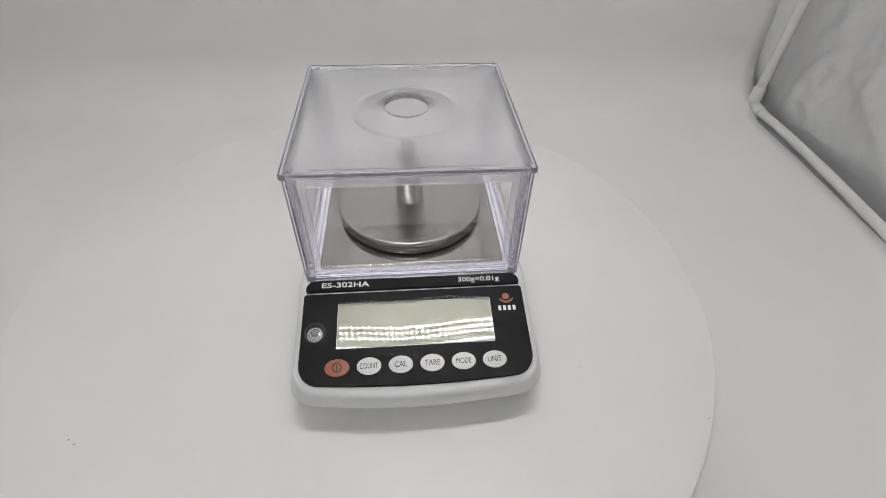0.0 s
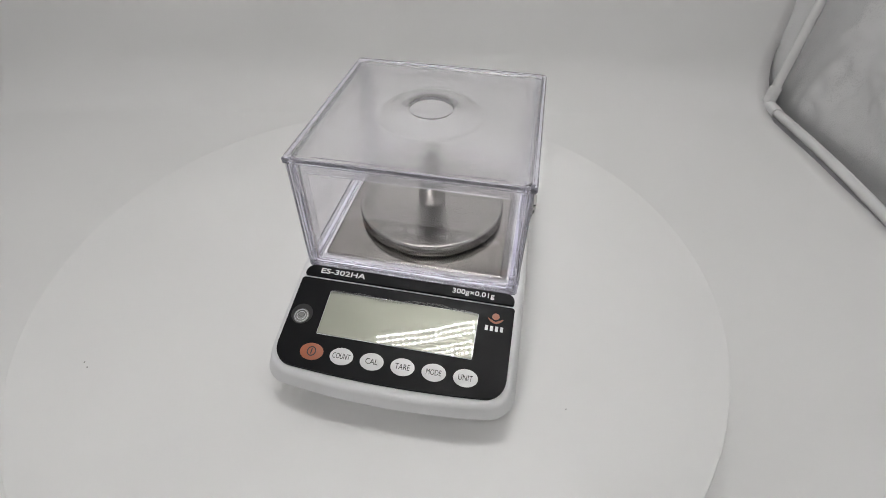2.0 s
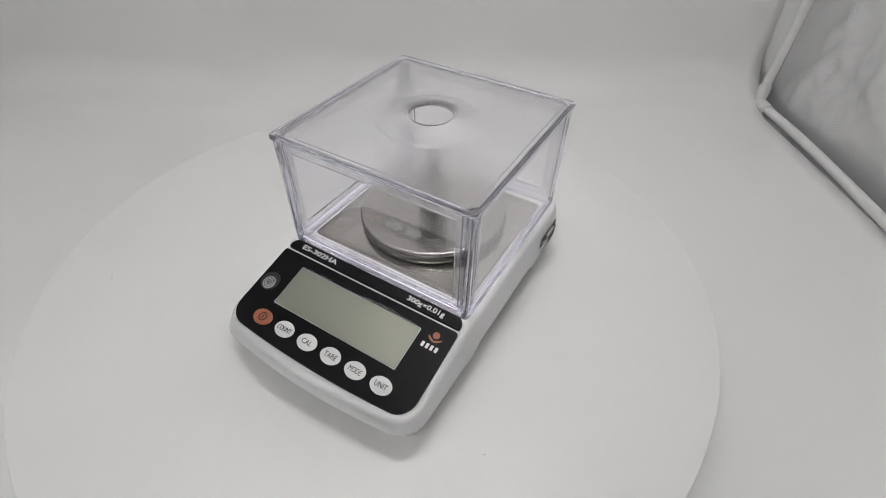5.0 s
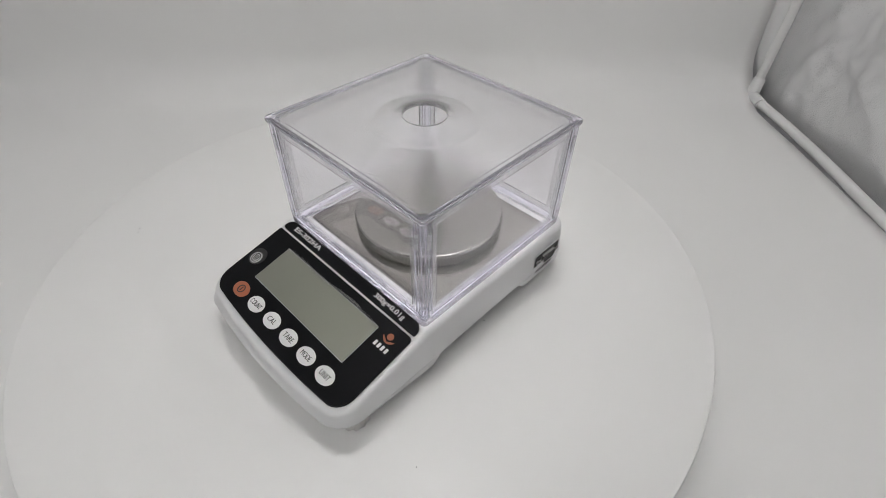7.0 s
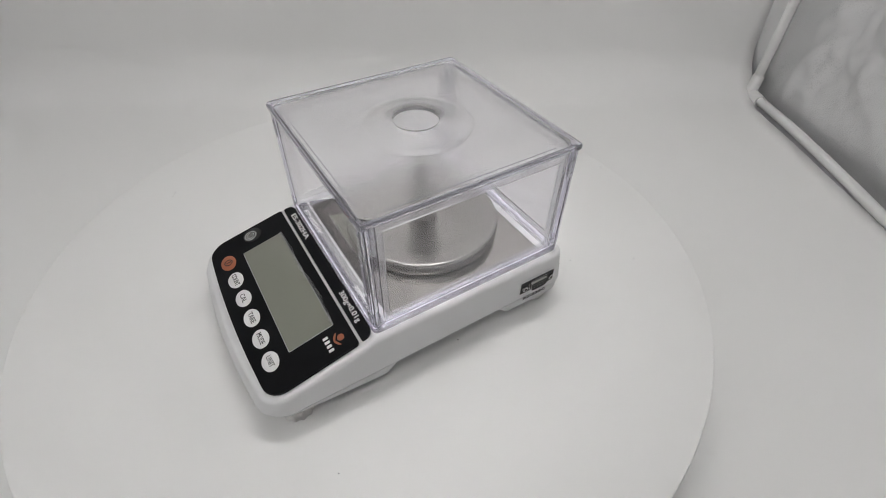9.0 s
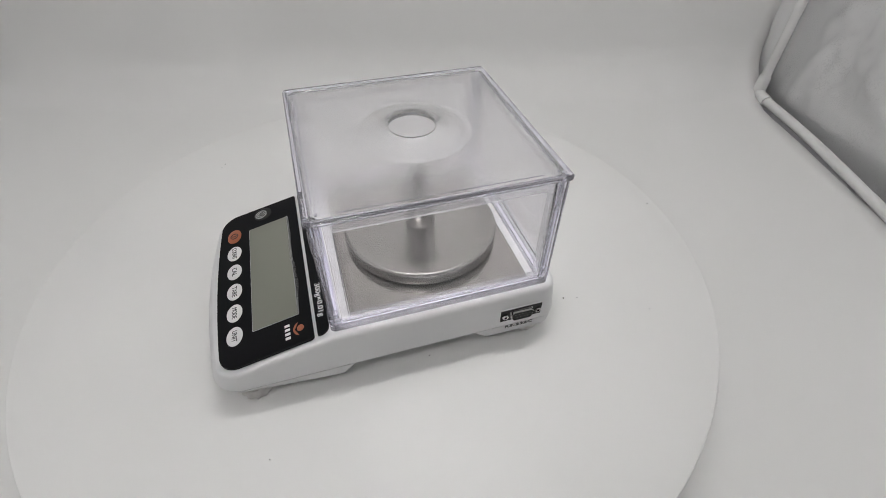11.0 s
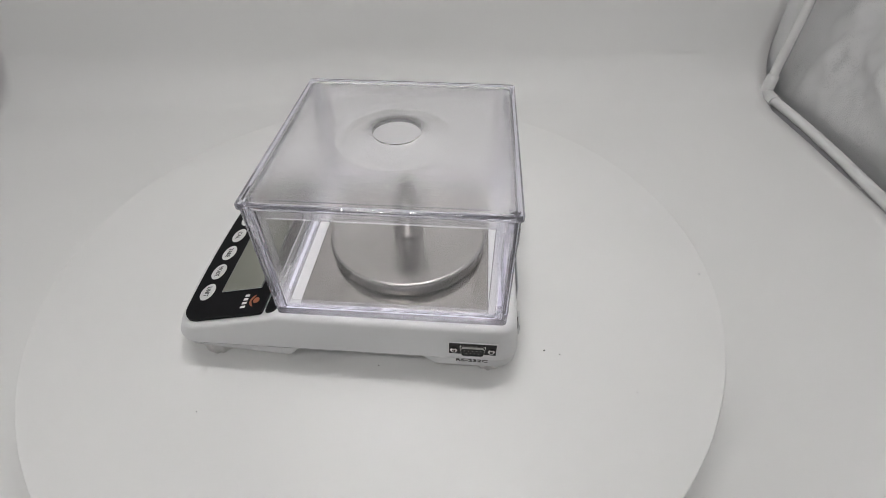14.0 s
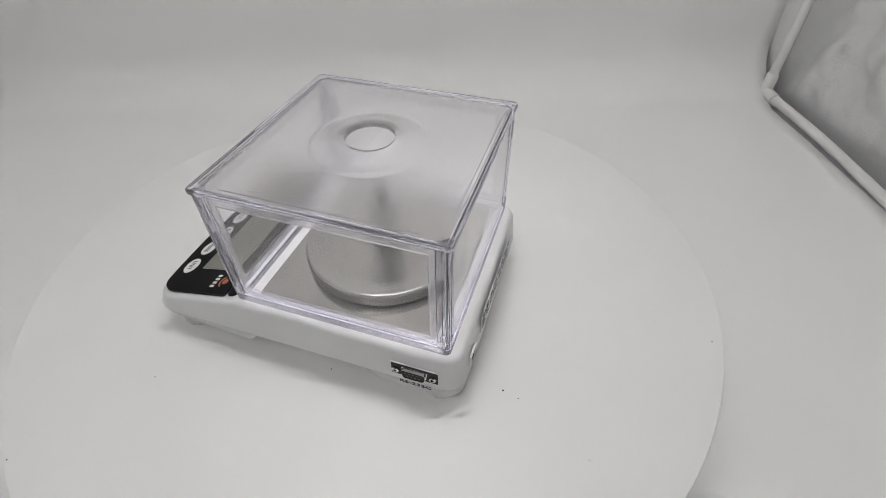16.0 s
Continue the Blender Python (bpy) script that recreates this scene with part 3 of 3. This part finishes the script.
def pan_and_plate(parent):
    bm = bmesh.new()
    o = lambda i: rounded(-0.0680 + i, 0.0680 - i, -0.0625 + i, 0.0642 - i, (0.003,) * 4, 4)
    loft(bm, [[(x, y, z) for x, y in o(i)] for i, z in ((0.0, 0.0560), (0.0, 0.0578), (0.0005, 0.0584), (0.0014, 0.0586))])
    part("steel_plate", bm, STEEL, parent, "square brushed stainless steel cover plate")
    at = Matrix.Translation((0.0, PAN_Y, 0.0))
    # support spread wide in black, painting the shade of the gap under the pan
    bm = bmesh.new()
    lathe(bm, [(0.0540, 0.0587), (0.0545, 0.0592), (0.0548, 0.0614), (0.0540, 0.0622), (0.0280, 0.0628)], 96)
    part("pan_support_shade", bm, BLACK, parent, "pan support widened in black for the shaded gap", at=at)
    bm = bmesh.new()
    R, z = 0.0575, PAN_Z
    lathe(bm, [(0.02, z - 0.0060), (R - 0.0015, z - 0.0060), (R - 0.0015, z - 0.0076), (R - 0.0004, z - 0.0080), (R, z - 0.0076), (R, z - 0.0011), (R - 0.0003, z - 0.0001), (R - 0.0010, z + 0.0005),
               (R - 0.0020, z + 0.0007), (R - 0.0032, z + 0.0006), (R - 0.0050, z + 0.0004), (0.0452, z + 0.0004), (0.0440, z + 0.0002), (0.0434, z), (0.02, z), (0.004, z)], 128)
    pan = part("weighing_pan", bm, PAN_STEEL, parent, "round satin stainless steel weighing pan", at=at)
    bm = bmesh.new()
    ring = lambda r, h: [(r * math.cos(2 * math.pi * k / 128), r * math.sin(2 * math.pi * k / 128), h) for k in range(128)]
    loft(bm, [ring(R - 0.0012, z - 0.0084), ring(R + 0.0003, z - 0.0083), ring(R + 0.0005, z - 0.0078), ring(R + 0.0005, z - 0.0020), ring(R + 0.0003, z - 0.0016), ring(R + 0.00005, z - 0.0015)], False, False)
    part("pan_skirt", bm, SKIRT, pan, "dark grey band round the pan edge")


def clear(ob):
    ob.visible_shadow = False
    return ob


SH = 0.0765


def wind_shield():
    """Square clear acrylic box with hinged corners, framed panes and a frosted lid."""
    ws = thing("wind_shield", "square clear acrylic wind shield box with frosted holed lid", "wind shield")
    z0, z1 = 0.0566, 0.1448
    # base frame
    bm = bmesh.new()
    o, i = rounded(-SH, SH, -SH, SH, (0.0035,) * 4, 4), rounded(-SH + 0.0062, SH - 0.0062, -SH + 0.0062, SH - 0.0062, (0.001,) * 4, 4)
    loft(bm, [[(x, y, z) for x, y in q] for q, z in ((i, z0), (o, z0), (o, z0 + 0.0045), ([(x * 0.992, y * 0.992) for x, y in o], z0 + 0.0055), (i, z0 + 0.0055), (i, z0))], False, False)
    clear(part("base_frame", bm, EDGE_ACRYLIC, ws, "clear acrylic base frame with lavender edges"))
    for q in range(4):
        turn = pose(0, 0, 0, 0, 0, 90 * q)
        # corner post, an angle section with a groove
        bm = bmesh.new()
        a = SH - 0.0004
        sec = [(a - 0.0075, -a), (a - 0.0045, -a), (a - 0.0042, -a + 0.0006), (a - 0.0032, -a + 0.0006), (a - 0.0028, -a), (a - 0.001, -a), (a, -a + 0.001), (a, -a + 0.0028),
               (a - 0.0006, -a + 0.0032), (a - 0.0006, -a + 0.0042), (a, -a + 0.0045), (a, -a + 0.0075), (a - 0.0024, -a + 0.0075), (a - 0.0024, -a + 0.0034), (a - 0.0034, -a + 0.0024), (a - 0.0075, -a + 0.0024)]
        loft(bm, [[(x, y, z) for x, y in sec] for z in (z0 + 0.0058, z1 - 0.0003)])
        post = clear(part("corner_post", bm, EDGE_ACRYLIC, ws, "grooved clear acrylic corner post", at=turn))
        for za, zb in ((z0 + 0.006, z0 + 0.0135), (z1 - 0.020, z1 - 0.003)):
            bm = bmesh.new()
            box(bm, a - 0.0066, a - 0.0026, -a + 0.0028, -a + 0.0062, za, zb, 0.0004)
            clear(part("hinge_clip", bm, HAZED, post))
        for za, zb in ((z0 + 0.0065, z0 + 0.0135), (z1 - 0.0205, z1 - 0.0075)):
            for leaf in ((a - 0.0066, a - 0.0030, -a - 0.0006, -a - 0.0001), (a + 0.0001, a + 0.0006, -a + 0.0030, -a + 0.0066)):
                bm = bmesh.new()
                box(bm, *leaf, za, zb, 0.0002)
                clear(part("hinge_leaf", bm, HAZED, post))
        # pane between the posts
        b = a - 0.0079
        bm = bmesh.new()
        box(bm, -b, b, -SH + 0.0012, -SH + 0.0030, z0 + 0.0058, z1 - 0.0004, 0.0003)
        pane = clear(part("pane", bm, ACRYLIC, ws, "clear acrylic side pane with hazed border", at=turn))
        bm = bmesh.new()
        y1, y2 = -SH + 0.0032, -SH + 0.0041
        ox, oz0, oz1 = b - 0.0005, z0 + 0.0062, z1 - 0.0008
        ix, iz0, iz1 = 0.0632, z0 + 0.0118, z1 - 0.0075
        O = [(-ox, oz0), (ox, oz0), (ox, oz1), (-ox, oz1)]
        I = [(-ix, iz0), (ix, iz0), (ix, iz1), (-ix, iz1)]
        I2 = [(-ix - 0.0005, iz0 - 0.0005), (ix + 0.0005, iz0 - 0.0005), (ix + 0.0005, iz1 + 0.0005), (-ix - 0.0005, iz1 + 0.0005)]
        loft(bm, [[(x, y1, z) for x, z in O], [(x, y2, z) for x, z in O], [(x, y2, z) for x, z in I2], [(x, y1, z) for x, z in I], [(x, y1, z) for x, z in O]], False, False)
        bmesh.ops.remove_doubles(bm, verts=bm.verts, dist=1e-6)
        clear(part("pane_border", bm, HAZED, pane, "hazed raised border"))
    # lid: rim, frosted plate with a low cone round the hole
    L = 0.0777
    bm = bmesh.new()
    rr = lambda k: rounded(-L + k, L - k, -L + k, L - k, (0.0028,) * 4, 4)
    loft(bm, [[(x, y, z) for x, y in rr(k)] for k, z in ((0.0036, 0.1451), (0.0008, 0.1451), (0.0, 0.1459), (0.0, 0.1482), (0.0009, 0.1491), (0.0028, 0.1491), (0.0036, 0.1484), (0.0036, 0.1451))], False, False)
    bmesh.ops.remove_doubles(bm, verts=bm.verts, dist=1e-6)
    lid = clear(part("lid_rim", bm, EDGE_ACRYLIC, ws, "rounded clear acrylic rim with lavender edges"))
    n = 96
    q = L - 0.0037

    def ring(r, z, square=False):
        out = []
        for k in range(n):
            a = 2 * math.pi * (k + 0.5) / n
            c, s = math.cos(a), math.sin(a)
            m = r / max(abs(c), abs(s)) if square else r
            out.append((m * c, m * s, z))
        return out
    top = [(0.0154, 0.1514, 0), (0.0157, 0.1517, 0), (0.0163, 0.1517, 0), (0.0250, 0.1506, 0), (0.0340, 0.14945, 0), (0.0372, 0.1489, 0), (0.0386, 0.14835, 0), (0.0394, 0.1482, 0), (0.045, 0.1482, 0), (q, 0.1482, 1)]
    low = [(q, 0.1458, 1), (0.045, 0.1458, 0), (0.0388, 0.1458, 0), (0.0340, 0.1467, 0), (0.0250, 0.1481, 0), (0.0160, 0.1494, 0), (0.0154, 0.1496, 0), (0.0154, 0.1514, 0)]
    bm = bmesh.new()
    loft(bm, [ring(*v) for v in top + low], False, False)
    bmesh.ops.remove_doubles(bm, verts=bm.verts, dist=1e-6)
    clear(part("lid_plate", bm, FROSTED, ws, "frosted acrylic lid plate with a round hole in a low cone"))
    for t in range(4):
        bm = bmesh.new()
        box(bm, -0.060, 0.060, -0.0716, -0.0710, 0.1481, 0.1485, 0.0001)
        clear(part("lid_ridge", bm, EDGE_ACRYLIC, lid, at=pose(0, 0, 0, 0, 0, 90 * t)))
        bm = bmesh.new()
        lathe(bm, [(0.0010, 0.1481), (0.0010, 0.1486), (0.0006, 0.1488)], 12, (0.0702, -0.0702))
        clear(part("lid_pin", bm, EDGE_ACRYLIC, lid, at=pose(0, 0, 0, 0, 0, 90 * t)))
    for x, y in ((-0.0444, -0.0192), (0.0361, -0.0012)):
        bm = bmesh.new()
        lathe(bm, [(0.0004, 0.0), (0.0004, 0.0002), (0.0002, 0.0004)], 7)
        part("dust_speck", bm, DARK_INK, ws, "tiny dark dust speck", at=pose(x, y, 0.1482))
    return ws


def weight():
    w = thing("calibration_weight", "cylindrical polished steel calibration weight standing on the pan", "weight")
    z = PAN_Z
    at = Matrix.Translation((0.0, PAN_Y, 0.0))
    bm = bmesh.new()
    lathe(bm, [(0.0094, z), (0.0096, z + 0.0007), (0.0106, z + 0.0010), (0.0109, z + 0.0015), (0.0109, z + 0.033), (0.0100, z + 0.0345), (0.0060, z + 0.0350)], 64)
    part("weight_body", bm, WEIGHT, w, at=at)
    bm = bmesh.new()
    lathe(bm, [(0.0050, z + 0.0342), (0.0040, z + 0.0378), (0.0046, z + 0.0398), (0.0062, z + 0.0418), (0.0066, z + 0.0438), (0.0058, z + 0.0462), (0.0030, z + 0.0474)], 32)
    part("knob", bm, WEIGHT, w, at=at)
    return w


def balance():
    b = thing("balance", "white electronic laboratory balance with black keypad on the turntable", "scale")
    shell(b)
    keypad(b)
    side_port(b)
    rear(b)
    feet(b)
    pan_and_plate(b)
    return b


scale_body = balance()
shield = wind_shield()
test_weight = weight()

# ---- what moves ----


def motions():
    """The platter turns at a steady rate and carries the balance, its shield and the weight."""
    turn = ((0, -4.99), (0.5, -8.83), (1, -12.30), (1.5, -15.64), (2, -19.19), (2.5, -22.57), (3, -26.05), (3.5, -29.31), (4, -33.08), (6.5, -50.36), (7, -53.83), (7.5, -57.43), (8, -60.88), (8.5, -64.48), (9, -67.91), (11.5, -85.74), (12, -89.24), (12.5, -92.59), (13, -96.16), (13.5, -99.50), (14, -102.83), (14.5, -106.47), (15, -109.97), (15.5, -113.36), (16, -117.02))
    rows = [(t, Matrix.Rotation(radians(a), 4, "Z") @ Matrix.Translation((0.0345, 0.0212, 0))) for t, a in turn]
    for ob in (scale_body, shield, test_weight):
        walk(ob, rows)
    walk(platter, [(t, pose(-0.003, 0.002, 0.0032, 0, 0, a)) for t, a in turn])


motions()
